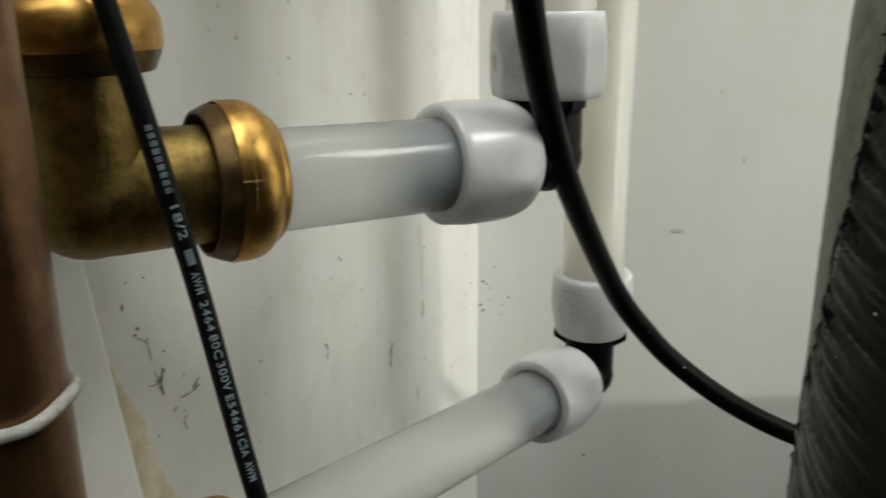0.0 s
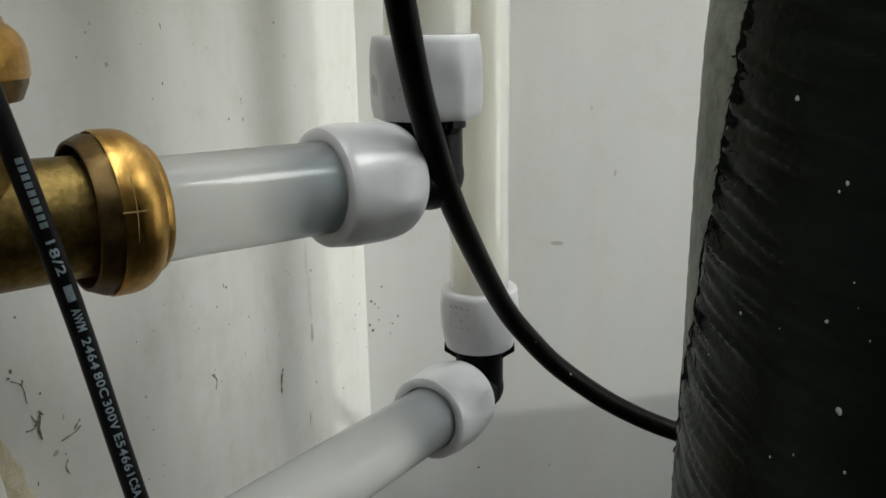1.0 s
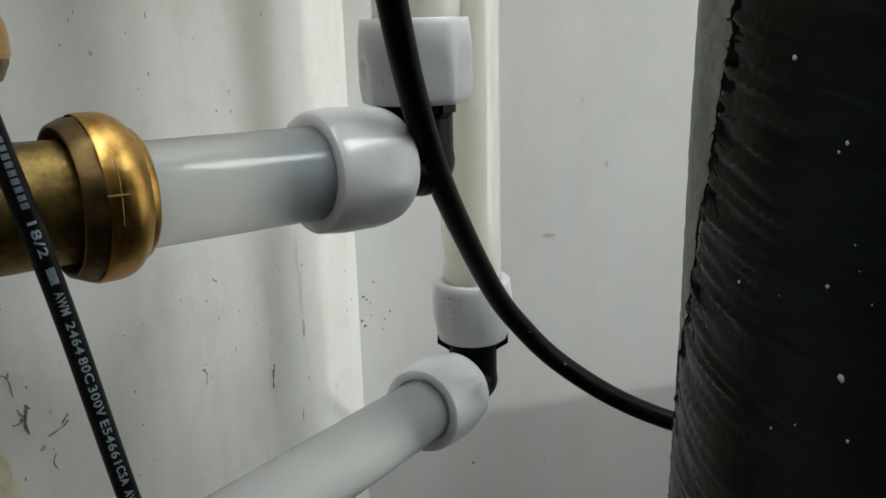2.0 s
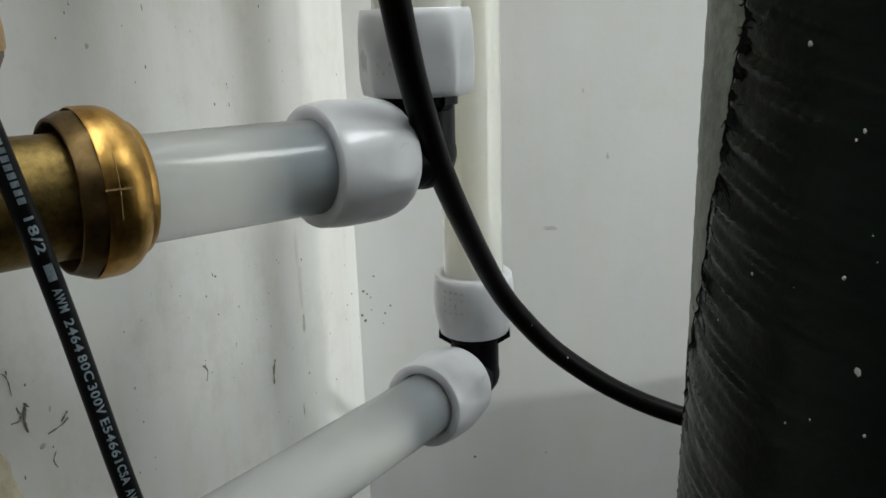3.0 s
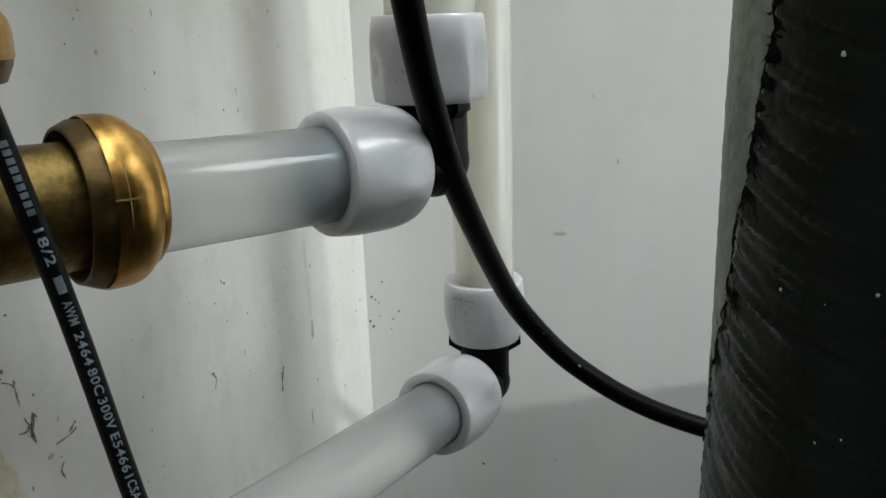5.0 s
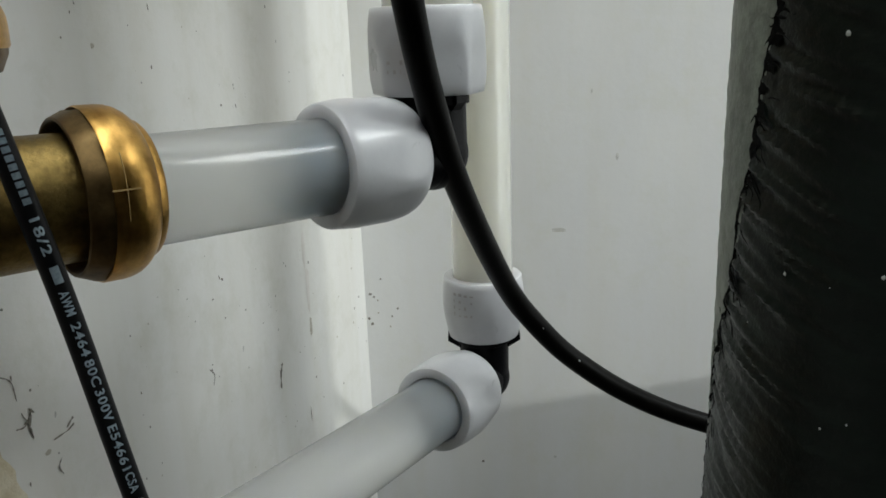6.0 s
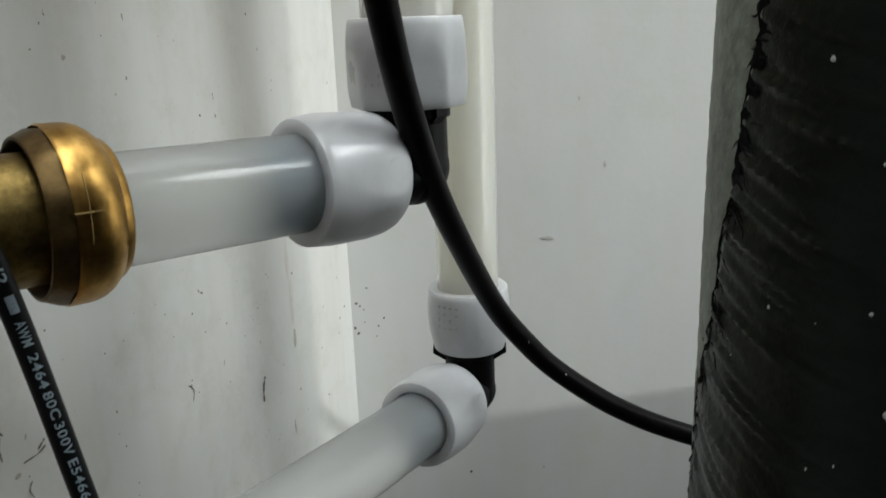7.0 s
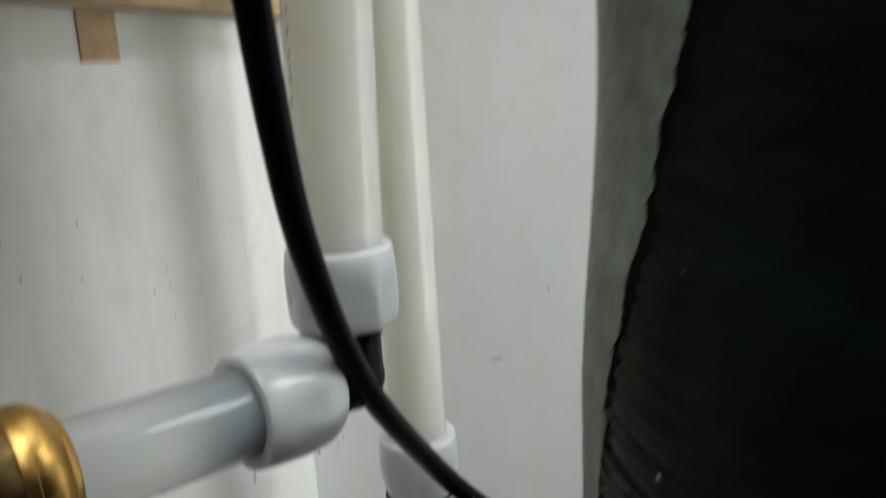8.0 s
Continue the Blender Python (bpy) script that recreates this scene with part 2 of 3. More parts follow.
# ---- the place: a corner of two painted boards, closed in by a small room ----
BACK_Y = 0.392


def left_x(y):
    """The face of the left-hand board, which runs a little out of square."""
    return -0.103 + 0.117 * (y - BACK_Y)


def slab(name, corners, z0, z1, material, label, category):
    """An upright slab over a four-cornered plan."""
    bm = bmesh.new()
    lo = [bm.verts.new((x, y, z0)) for x, y in corners]
    hi = [bm.verts.new((x, y, z1)) for x, y in corners]
    bm.faces.new(lo[::-1])
    bm.faces.new(hi)
    for i in range(len(corners)):
        j = (i + 1) % len(corners)
        bm.faces.new((lo[i], lo[j], hi[j], hi[i]))
    ob = new(name, mesh_of(name, bm, material, False))
    return tagged(ob, label, category, kind="structure")


YN, YF, XR, XF = -1.1, 1.20, 0.22, 3.05
wall_left = slab("wall_left", [(left_x(YF), YF), (left_x(YF) - 0.06, YF), (left_x(YN) - 0.06, YN), (left_x(YN), YN)],
                 0, 2.3, M_LEFT, "scuffed white painted board wall with drips", "wall")
wall_back = slab("wall_back", [(left_x(BACK_Y) - 0.003, BACK_Y), (XF, BACK_Y), (XF, BACK_Y + 0.04), (left_x(BACK_Y + 0.04) - 0.003, BACK_Y + 0.04)],
                 0, 1.42, M_BACK, "plain white painted panel with small chips", "wall")


def boards(name, boxes, material, label, category):
    bm = bmesh.new()
    for lo, hi in boxes:
        box(bm, lo, hi)
    return tagged(new(name, mesh_of(name, bm, material, False)), label, category, kind="structure")


# the front wall is unseen, added dark so the black wrap reflects little
boards("dark_wall_front", [((left_x(YN) - 0.06, YN - 0.06, 0), (XF, YN, 2.3))], M_DIM, "unseen near-black wall added to keep reflections dark", "wall")
boards("wall_rear", [((left_x(YF) - 0.06, YF, 0), (XF, YF + 0.06, 2.3))], M_ROOM, "dull painted wall beyond the low panel", "wall")
# unseen partition, added to trim the low light that comes through its opening
JAMB, SILL = 0.199, 0.855
NOOK = 0.03
boards("light_mask_right", [((XR, YN, 0), (XR + 0.03, NOOK, 2.3)), ((XR, NOOK, 0), (XR + 0.03, JAMB, 1.13)), ((XR, JAMB, 0), (XR + 0.03, BACK_Y, SILL)), ((XR, NOOK, 1.39), (XR + 0.03, BACK_Y, 2.3))],
       M_DIM, "unseen dark partition added to mask the side light, with a stepped opening", "wall")
wy, wz = WIN.y, WIN.z
boards("wall_far", [((WIN.x + 0.01, YN, 0), (XF, wy - 0.06, 2.3)), ((WIN.x + 0.01, wy + 0.06, 0), (XF, YF, 2.3)), ((WIN.x + 0.01, wy - 0.06, 0), (XF, wy + 0.06, wz - 0.05)),
                    ((WIN.x + 0.01, wy - 0.06, wz + 0.05), (XF, wy + 0.06, 2.3))], M_ROOM, "dull painted wall with a small window opening", "wall")
boards("floor", [((-0.5, YN - 0.1, -0.05), (XF, YF + 0.1, 0))], M_CONC, "bare grey concrete floor", "floor")
# the ceiling's two openings only make room for the added fill lamps
kx, ky, kw, kh, jx, jy, jh = FILL_TOP[0], FILL_TOP[1], 0.26, 0.51, FILL_REAR[0], FILL_REAR[1], 0.24
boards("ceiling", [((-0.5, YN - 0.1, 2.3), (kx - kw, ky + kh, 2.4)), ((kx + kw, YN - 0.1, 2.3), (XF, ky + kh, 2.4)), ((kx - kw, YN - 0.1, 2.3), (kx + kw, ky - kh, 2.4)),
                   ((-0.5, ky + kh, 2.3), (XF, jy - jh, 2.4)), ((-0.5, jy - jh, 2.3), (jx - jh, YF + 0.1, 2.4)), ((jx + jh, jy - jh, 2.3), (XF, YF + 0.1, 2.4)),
                   ((jx - jh, jy + jh, 2.3), (jx + jh, YF + 0.1, 2.4))], M_ROOM, "plain dull ceiling with two openings for added fill lamps", "ceiling")

# ---- pipe work: numbers of the run ----
PIPE_R = 0.0111
A_DIR = Vector((0.6505, 0.7592, -0.0223)).normalized()
A_0 = Vector((-0.0790, 0.1565, 0.9685))
ELBOW_A = Vector((-0.0353, 0.2076, 0.9670))
ELBOW_B = Vector((-0.0320, 0.2945, 0.8667))
B_DIR = (ELBOW_B - Vector((-0.0645, 0.2148, 0.8725))).normalized()
UP = Vector((0, 0, 1))


def tube(name, a, b, material, label, inner=0.0086):
    """A plain plastic pipe with a real bore."""
    length = (b - a).length
    t = thing(name, a, label, "pipe")
    bm = lathe([(0, inner), (0, PIPE_R - 0.0004), (0.0004, PIPE_R), (length - 0.0004, PIPE_R), (length, PIPE_R - 0.0004), (length, inner)], 72)
    part("tube_wall", bm, material, t, m=along((0, 0, 0), b - a))
    return t


def ease(k):
    k = min(1.0, max(0.0, k))
    return k * k * (3 - 2 * k)


NUT_TURN, NUT_CORNER = 7.5, 30.0


def nut_mesh(depth, fade, end):
    """Compression nut: round flat pipe-side rim, eight soft flats that may fade again; end lists the rings of the fitting side."""
    def flat(s):
        return 1.0 - depth * ease((s - 0.0035) / 0.0125) * (1.0 - fade * ease((s - 0.0180) / 0.0050))

    rim = [(0.0100, 0.0153), (0.0080, 0.01525), (0.0060, 0.0152), (0.0040, 0.0150), (0.0020, 0.01475), (0.0005, 0.01455), (0.0001, 0.0143), (0.0000, 0.0140), (0.0000, 0.01128), (0.0002, 0.01115), (0.0040, 0.01112)]
    return mesh_of("nut", lathe(end + rim, 120, 8, flat, radians(NUT_TURN)), M_NUT)


NUT = nut_mesh(0.045, 1.0, [(0.0234, 0.0090), (0.0236, 0.0115), (0.0233, 0.0125), (0.0224, 0.0134), (0.0210, 0.0142), (0.0195, 0.0147), (0.0175, 0.0151), (0.0155, 0.0153), (0.0135, 0.0154), (0.0118, 0.01535)])
NUT_PLAIN = nut_mesh(0.066, 0.0, [(0.0234, 0.0090), (0.0234, 0.0145), (0.0232, 0.0147), (0.0215, 0.0150), (0.0195, 0.0153), (0.0170, 0.0154), (0.0140, 0.0154), (0.0120, 0.01535)])
NUT_TAPER = nut_mesh(0.016, 0.5, [(0.0234, 0.0090), (0.0234, 0.0128), (0.0232, 0.0131), (0.0205, 0.0138), (0.0180, 0.0144), (0.0155, 0.0149), (0.0130, 0.0152), (0.0115, 0.0153)])


def nut_pose(p, d, corner):
    """The pose of a nut whose rim lies at p and whose fitting side looks along d, one corner turned to a world direction."""
    m = along(p, d)
    w = m.to_3x3().inverted() @ Vector(corner)
    return m @ pose(0, 0, 0, 0, 0, math.degrees(math.atan2(w.y, w.x)) - NUT_CORNER)


def elbow_fitting(name, centre, arm, label, nut_up, nut_arm, roll, lug, upper, corners, web, tall=1.0, long=1.0, wide=1.0, slim=1.0):
    """Black push elbow, one arm up and one along a pipe, with two milky nuts."""
    t = thing(name, centre, label, "pipe fitting", "plastic elbow fittings")
    r = 0.0093
    bm = bmesh.new()
    for d, reach in ((UP, nut_up + 0.004), (arm, nut_arm + 0.004)):
        k = lathe([(-0.0015, r * 0.995), (reach - 0.001, r), (reach, r * 0.9)], 48)
        k.transform(along((0, 0, 0), d))
        me = bpy.data.meshes.new("arm")
        k.to_mesh(me)
        k.free()
        bm.from_mesh(me)
        bpy.data.meshes.remove(me)
    bmesh.ops.create_uvsphere(bm, u_segments=40, v_segments=24, radius=r * 1.03)
    body = part("elbow_body", bm, M_BLACK, t, "black moulded plastic")
    # stop collar under the upper nut, with its gusset
    bm = lathe([(0, r - 0.001), (0, 0.0101), (0.0003, 0.0104), (0.0022, 0.0104), (0.0026, 0.0101), (0.0026, r - 0.001)], 48, 8, 0.0101, 0.1)
    part("stop_collar", bm, M_BLACK, body, m=pose(0, 0, nut_up - 0.0026))
    bm = bmesh.new()
    for sgn in (-1, 1):
        w = web
        a = [(r * 0.8, 0, 0.0), (lug, 0, 0.0), (lug, 0, -0.0020), (r * 0.8, 0, -0.0058)]
        f = [bm.verts.new((x, -w, z)) for x, y, z in a]
        g = [bm.verts.new((x, w, z)) for x, y, z in a]
        bm.faces.new(f)
        bm.faces.new(g[::-1])
        for i in range(4):
            j = (i + 1) % 4
            bm.faces.new((f[i], g[i], g[j], f[j]))
        for v in f + g:
            if sgn < 0:
                v.co = Matrix.Rotation(radians(180), 3, "Z") @ v.co
    part("gusset", bm, M_BLACK, body, m=pose(0, 0, nut_up, 0, 0, roll), smooth=False)
    # stub that stiffens the pipe's bore; its fading tint paints the dimness beside the nut
    k = nut_arm + 0.0234 * long
    part("insert", lathe([(k - 0.010, 0.0078), (k - 0.002, 0.0083), (k + 0.0210, 0.0083)], 40), bore_shade_material(k), body, m=along((0, 0, 0), arm))
    # upper nut: its dome faces down to the elbow
    n1 = new("nut", upper)
    n1.parent = t
    n1.matrix_basis = nut_pose((0, 0, nut_up + 0.0234 * tall), (0, 0, -1), corners[0]) @ Matrix.Diagonal((slim, slim, tall, 1))
    n1["label"] = "milky white plastic nut"
    n2 = new("nut", NUT)
    n2.parent = t
    n2.matrix_basis = nut_pose(arm * (nut_arm + 0.0234 * long), -arm, corners[1]) @ Matrix.Diagonal((wide, wide, long, 1))
    n2["label"] = "milky white plastic nut"
    return t, n1, n2


FIT_A, NUT_AU, NUT_AA = elbow_fitting("elbow_fitting", ELBOW_A, -A_DIR, "black plastic elbow with two milky nuts under the upright pipe", 0.0150, 0.0096, -35, 0.0110,
                                      NUT_PLAIN, ((0.79, -0.61, 0), (0.52, -0.55, 0.42)), 0.0017, 0.89, 1.0, 1.0, 0.945)
FIT_B, NUT_BU, NUT_BA = elbow_fitting("elbow_fitting", ELBOW_B, -B_DIR, "black plastic elbow with two milky nuts low in the corner", 0.0178, 0.0125, 6, 0.0136,
                                      NUT_TAPER, ((0.55, -0.83, 0), (0.62, -0.45, 0.55)), 0.0030, 1.0, 1.13, 1.04)

RISER = tube("riser_pipe", ELBOW_A + UP * 0.022, ELBOW_A + Vector((0.040, 0.008, 1.33)), M_PIPE_OLD, "yellowed white plastic pipe rising from the upper elbow")
tube("riser_pipe", ELBOW_B + UP * 0.022, ELBOW_B + UP * 1.42, M_PIPE_OLD, "yellowed white plastic pipe rising from the lower elbow")
tube("cross_pipe", A_0 - A_DIR * 0.018, ELBOW_A - A_DIR * 0.0135, M_PIPE, "milky plastic pipe between brass and black elbow")
B_FAR = ELBOW_B - B_DIR * 0.172
tube("cross_pipe", B_FAR - B_DIR * 0.006, ELBOW_B - B_DIR * 0.017, M_PIPE, "milky plastic pipe running down to the lower brass fitting")


# ---- brass push fittings ----
def collar_meshes():
    """Back face at s = 0, pipe side at s = 0.021."""
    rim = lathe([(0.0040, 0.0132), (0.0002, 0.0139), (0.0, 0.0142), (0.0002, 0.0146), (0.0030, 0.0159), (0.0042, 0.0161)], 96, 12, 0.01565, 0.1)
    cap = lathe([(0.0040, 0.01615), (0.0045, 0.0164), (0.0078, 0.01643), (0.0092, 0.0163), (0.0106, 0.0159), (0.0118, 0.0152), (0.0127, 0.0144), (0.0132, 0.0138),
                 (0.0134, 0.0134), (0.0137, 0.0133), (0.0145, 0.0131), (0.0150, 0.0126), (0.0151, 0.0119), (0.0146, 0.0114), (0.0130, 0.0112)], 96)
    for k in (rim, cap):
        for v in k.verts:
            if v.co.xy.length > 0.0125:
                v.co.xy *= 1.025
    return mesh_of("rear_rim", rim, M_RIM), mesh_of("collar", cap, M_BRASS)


RIM_MESH, CAP_MESH = collar_meshes()


def brass_elbow(centre, arm, other, label, reach, reach2):
    reach0 = reach
    t = thing("brass_elbow", centre, label, "pipe fitting", "brass elbow fittings")
    bm = bmesh.new()
    for d, reach in ((arm, reach), (other, reach2)):
        k = lathe([(-0.004, 0.0119), (0.004, 0.0123), (reach - 0.004, 0.0121), (reach + 0.002, 0.0121)], 56)
        k.transform(along((0, 0, 0), d))
        me = bpy.data.meshes.new("arm")
        k.to_mesh(me)
        k.free()
        bm.from_mesh(me)
        bpy.data.meshes.remove(me)
    bmesh.ops.create_uvsphere(bm, u_segments=40, v_segments=24, radius=0.0124)
    part("elbow_body", bm, M_CAST, t, "rough cast brass with pitted skin")
    for d, reach in ((arm, reach0), (other, reach2)):
        m = along(Vector(d) * reach, d, 20)
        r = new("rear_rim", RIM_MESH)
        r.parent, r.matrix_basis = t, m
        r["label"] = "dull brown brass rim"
        c = new("collar", CAP_MESH)
        c.parent, c.matrix_basis = t, m
        c["label"] = "polished brass collar"
    return t


BRASS_A = A_0 - A_DIR * 0.0440 + Vector((0, 0, 0.0007))
brass_elbow(BRASS_A, A_DIR, UP, "brass push elbow joining copper and milky pipe", 0.0215, 0.0230)
BRASS_B = B_FAR - B_DIR * 0.031
brass_elbow(BRASS_B, B_DIR, Vector((0, 0, -1)), "brass push elbow at the foot of the milky pipe", 0.0265, 0.0265)


def copper(name, x, y, z0, z1, label):
    t = thing(name, (x, y, z0), label, "pipe")
    part("tube_wall", lathe([(0, 0.0095), (0, PIPE_R), (z1 - z0, PIPE_R), (z1 - z0, 0.0095)], 64), M_COPPER, t)
    return t


copper("copper_pipe", BRASS_A.x, BRASS_A.y, BRASS_A.z + 0.040, 2.297, "brown copper pipe rising from the brass elbow")
copper("copper_pipe", BRASS_B.x, BRASS_B.y, 0.003, BRASS_B.z - 0.040, "brown copper pipe below the lower brass elbow")
COP = Vector((-0.0895, 0.0775, 0))
copper("copper_pipe", COP.x, COP.y, 0.003, 2.297, "dark aged copper pipe with white twine round it")

# twine round the near copper pipe
t_line = []
for i in range(49):
    a = 2 * math.pi * i / 48
    t_line.append(Vector((COP.x + (PIPE_R + 0.0008) * math.cos(a), COP.y + (PIPE_R + 0.0008) * math.sin(a), 0.9510 + 0.0010 * math.cos(a - 0.6) + 0.0004 * math.sin(5 * a))))
tagged(new("twine_tie", mesh_of("twine_tie", sweep(t_line, 0.0010, 10), M_STRING)), "white twine tied round the copper pipe", "string")

# ---- cables ----
CABLE = [(-0.030, 0.135, 1.30), (-0.0325, 0.142, 1.18), (-0.0340, 0.1500, 1.09), (-0.0345, 0.1563, 1.0560), (-0.0345, 0.1660, 1.0240), (-0.0337, 0.1756, 1.0037), (-0.0322, 0.1895, 0.9826), (-0.0287, 0.2105, 0.9570),
         (-0.0200, 0.2480, 0.9190), (-0.0108, 0.2610, 0.9007), (0.0015, 0.2710, 0.8845), (0.0216, 0.2785, 0.8683), (0.0450, 0.2830, 0.8570), (0.078, 0.286, 0.848), (0.14, 0.288, 0.842), (0.30, 0.30, 0.845)]
cable = thing("power_cable", CABLE[0], "thick black rubber cable hanging in a curve before the pipes", "cable")
part("sheath", sweep([p - Vector(CABLE[0]) for p in spline(CABLE, 10)], lambda q: 0.0033 + 0.0003 * max(min(1.0, q * 1.4), min(1.0, (0.30 - q) * 8)), 24), M_CABLE, cable)

WIRE = [(-0.125, 0.121, 1.10), (-0.1010, 0.1165, 1.034), (-0.0908, 0.1139, 1.0056), (-0.0820, 0.1118, 0.9785), (-0.0780, 0.1138, 0.9556), (-0.0715, 0.1152, 0.9190), (-0.0616, 0.118, 0.870), (-0.0468, 0.120, 0.80)]
wire_line = spline(WIRE, 16)
WIRE_R = 0.0019
wire = thing("printed_wire", WIRE[0], "thin black wire with white printed lettering", "cable")
part("sheath", sweep([p - Vector(WIRE[0]) for p in wire_line], WIRE_R, 24), M_WIRE, wire)


# ---- wrapped drain pipe ----
WRAP_C, WRAP_R = Vector((0.0508, 0.1202, 0)), 0.030


SEAM = ((0.80, -250), (0.947, -181), (0.9594, -171.3), (0.9703, -165.5), (0.9905, -159.5), (1.0095, -153.0), (1.0332, -141.8), (1.0454, -135.1), (1.40, -20))


def wrap_surface(a, z):
    """Radius of the wrapped pipe at an angle and height: slow dents and slanting creases."""
    p = Vector((math.cos(a) * 1.6, math.sin(a) * 1.6, z * 22))
    k = min(1.0, max(0.0, (z - 0.995) / 0.05))
    r = WRAP_R - 0.0030 * k * k * (3 - 2 * k) + 0.0007 * noise.noise(p)
    # slanting creases that fan out from the lap
    u, v = a * WRAP_R, z
    across, run = v * 0.94 + u * 0.34, u * 0.94 - v * 0.34
    c = noise.noise(Vector((across * 700, run * 60, 0))) + 0.45 * noise.noise(Vector((across * 1150, run * 110, 4)))
    d = (math.degrees(a) - (seam_angle(z + 0.003) % 360)) % 360
    near = math.exp(-((d - 12) / 24) ** 2) if d < 200 else 0.15
    calm = 1.0 - 0.8 * min(1.0, max(0.0, (z - 0.985) / 0.03))
    return r + 0.00070 * c * (0.12 + near) * calm


def seam_angle(z):
    """The lap of the film winds slowly round the pipe."""
    for (za, aa), (zb, ab) in zip(SEAM[:-1], SEAM[1:]):
        if z < zb or zb == SEAM[-1][0]:
            return aa + (ab - aa) * (z - za) / (zb - za)


def wrapped_pipe():
    t = thing("wrapped_pipe", (WRAP_C.x, WRAP_C.y, 0.003), "upright pipe wrapped in creased black plastic", "pipe")
    zs = [0, 0.3, 0.6, 0.75, 0.82, 0.88] + [0.90 + 0.0006 * i for i in range(400)] + [1.16, 1.2, 1.3, 1.7, 2.29]
    n = 400
    bm, grey = bmesh.new(), bmesh.new()
    rings, greys = [], []
    for z in zs:
        ring = []
        for i in range(n):
            a = 2 * math.pi * i / n
            r = wrap_surface(a, z)
            ring.append((r * math.cos(a), r * math.sin(a), z))
        rings.append([bm.verts.new(p) for p in ring])
        greys.append([grey.verts.new(p) for p in ring])
    for q, z in enumerate(zs[:-1]):
        seam = seam_angle(z + 0.003) % 360
        for i in range(n):
            j = (i + 1) % n
            side = (360 * i / n - seam) % 360 > 200
            book, rows = (grey, greys) if side else (bm, rings)
            book.faces.new((rows[q][i], rows[q][j], rows[q + 1][j], rows[q + 1][i]))
    for book in (bm, grey):
        bmesh.ops.delete(book, geom=[v for v in book.verts if not v.link_faces], context="VERTS")
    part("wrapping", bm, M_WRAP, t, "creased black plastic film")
    part("outer_lap", grey, M_FILM, t, "dusty grey-green plastic film")
    return t


WRAPPED = wrapped_pipe()


def on_wrap(a, z, lift):
    """A place on the film at an angle in degrees and a height above the floor."""
    a = radians(a)
    r = wrap_surface(a, z - 0.003) + lift
    return Vector((WRAP_C.x + r * math.cos(a), WRAP_C.y + r * math.sin(a), z))


def lap_shade():
    """Shade at the outer film's edge as a broken black lip, wide where the film gapes and thin below."""
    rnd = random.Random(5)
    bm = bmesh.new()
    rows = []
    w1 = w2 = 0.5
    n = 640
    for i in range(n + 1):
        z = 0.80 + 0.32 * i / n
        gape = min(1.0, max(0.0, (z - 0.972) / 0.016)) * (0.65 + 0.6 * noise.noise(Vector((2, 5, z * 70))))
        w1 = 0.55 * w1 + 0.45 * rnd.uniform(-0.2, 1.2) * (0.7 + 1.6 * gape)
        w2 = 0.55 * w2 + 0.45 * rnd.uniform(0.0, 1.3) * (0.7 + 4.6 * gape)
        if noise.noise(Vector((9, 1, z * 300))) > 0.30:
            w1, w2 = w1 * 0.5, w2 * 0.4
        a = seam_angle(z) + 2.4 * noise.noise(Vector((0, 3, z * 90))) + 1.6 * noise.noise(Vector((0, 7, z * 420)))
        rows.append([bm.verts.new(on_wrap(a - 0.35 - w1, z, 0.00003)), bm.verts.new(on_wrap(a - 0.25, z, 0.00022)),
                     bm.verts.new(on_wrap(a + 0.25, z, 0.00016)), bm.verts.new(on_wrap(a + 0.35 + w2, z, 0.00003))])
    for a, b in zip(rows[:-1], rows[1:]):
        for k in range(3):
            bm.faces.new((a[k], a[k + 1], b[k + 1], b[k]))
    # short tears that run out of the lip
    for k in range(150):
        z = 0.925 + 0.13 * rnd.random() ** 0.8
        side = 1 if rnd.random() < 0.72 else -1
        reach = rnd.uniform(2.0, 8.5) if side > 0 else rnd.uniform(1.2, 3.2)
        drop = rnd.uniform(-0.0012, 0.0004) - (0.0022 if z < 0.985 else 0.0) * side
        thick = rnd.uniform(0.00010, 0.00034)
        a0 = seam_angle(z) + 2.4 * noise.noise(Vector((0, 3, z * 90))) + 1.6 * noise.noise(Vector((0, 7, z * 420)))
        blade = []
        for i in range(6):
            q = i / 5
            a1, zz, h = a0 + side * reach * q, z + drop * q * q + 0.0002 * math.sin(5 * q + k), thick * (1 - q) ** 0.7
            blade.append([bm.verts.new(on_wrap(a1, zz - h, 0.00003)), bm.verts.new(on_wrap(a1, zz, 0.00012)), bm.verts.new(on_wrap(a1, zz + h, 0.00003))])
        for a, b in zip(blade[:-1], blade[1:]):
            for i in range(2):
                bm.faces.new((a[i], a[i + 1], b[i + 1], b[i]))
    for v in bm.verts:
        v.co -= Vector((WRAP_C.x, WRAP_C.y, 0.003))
    part("lap_shade", bm, M_LAP_SHADE, WRAPPED, "ragged black lip for the shade at the film's overlap")


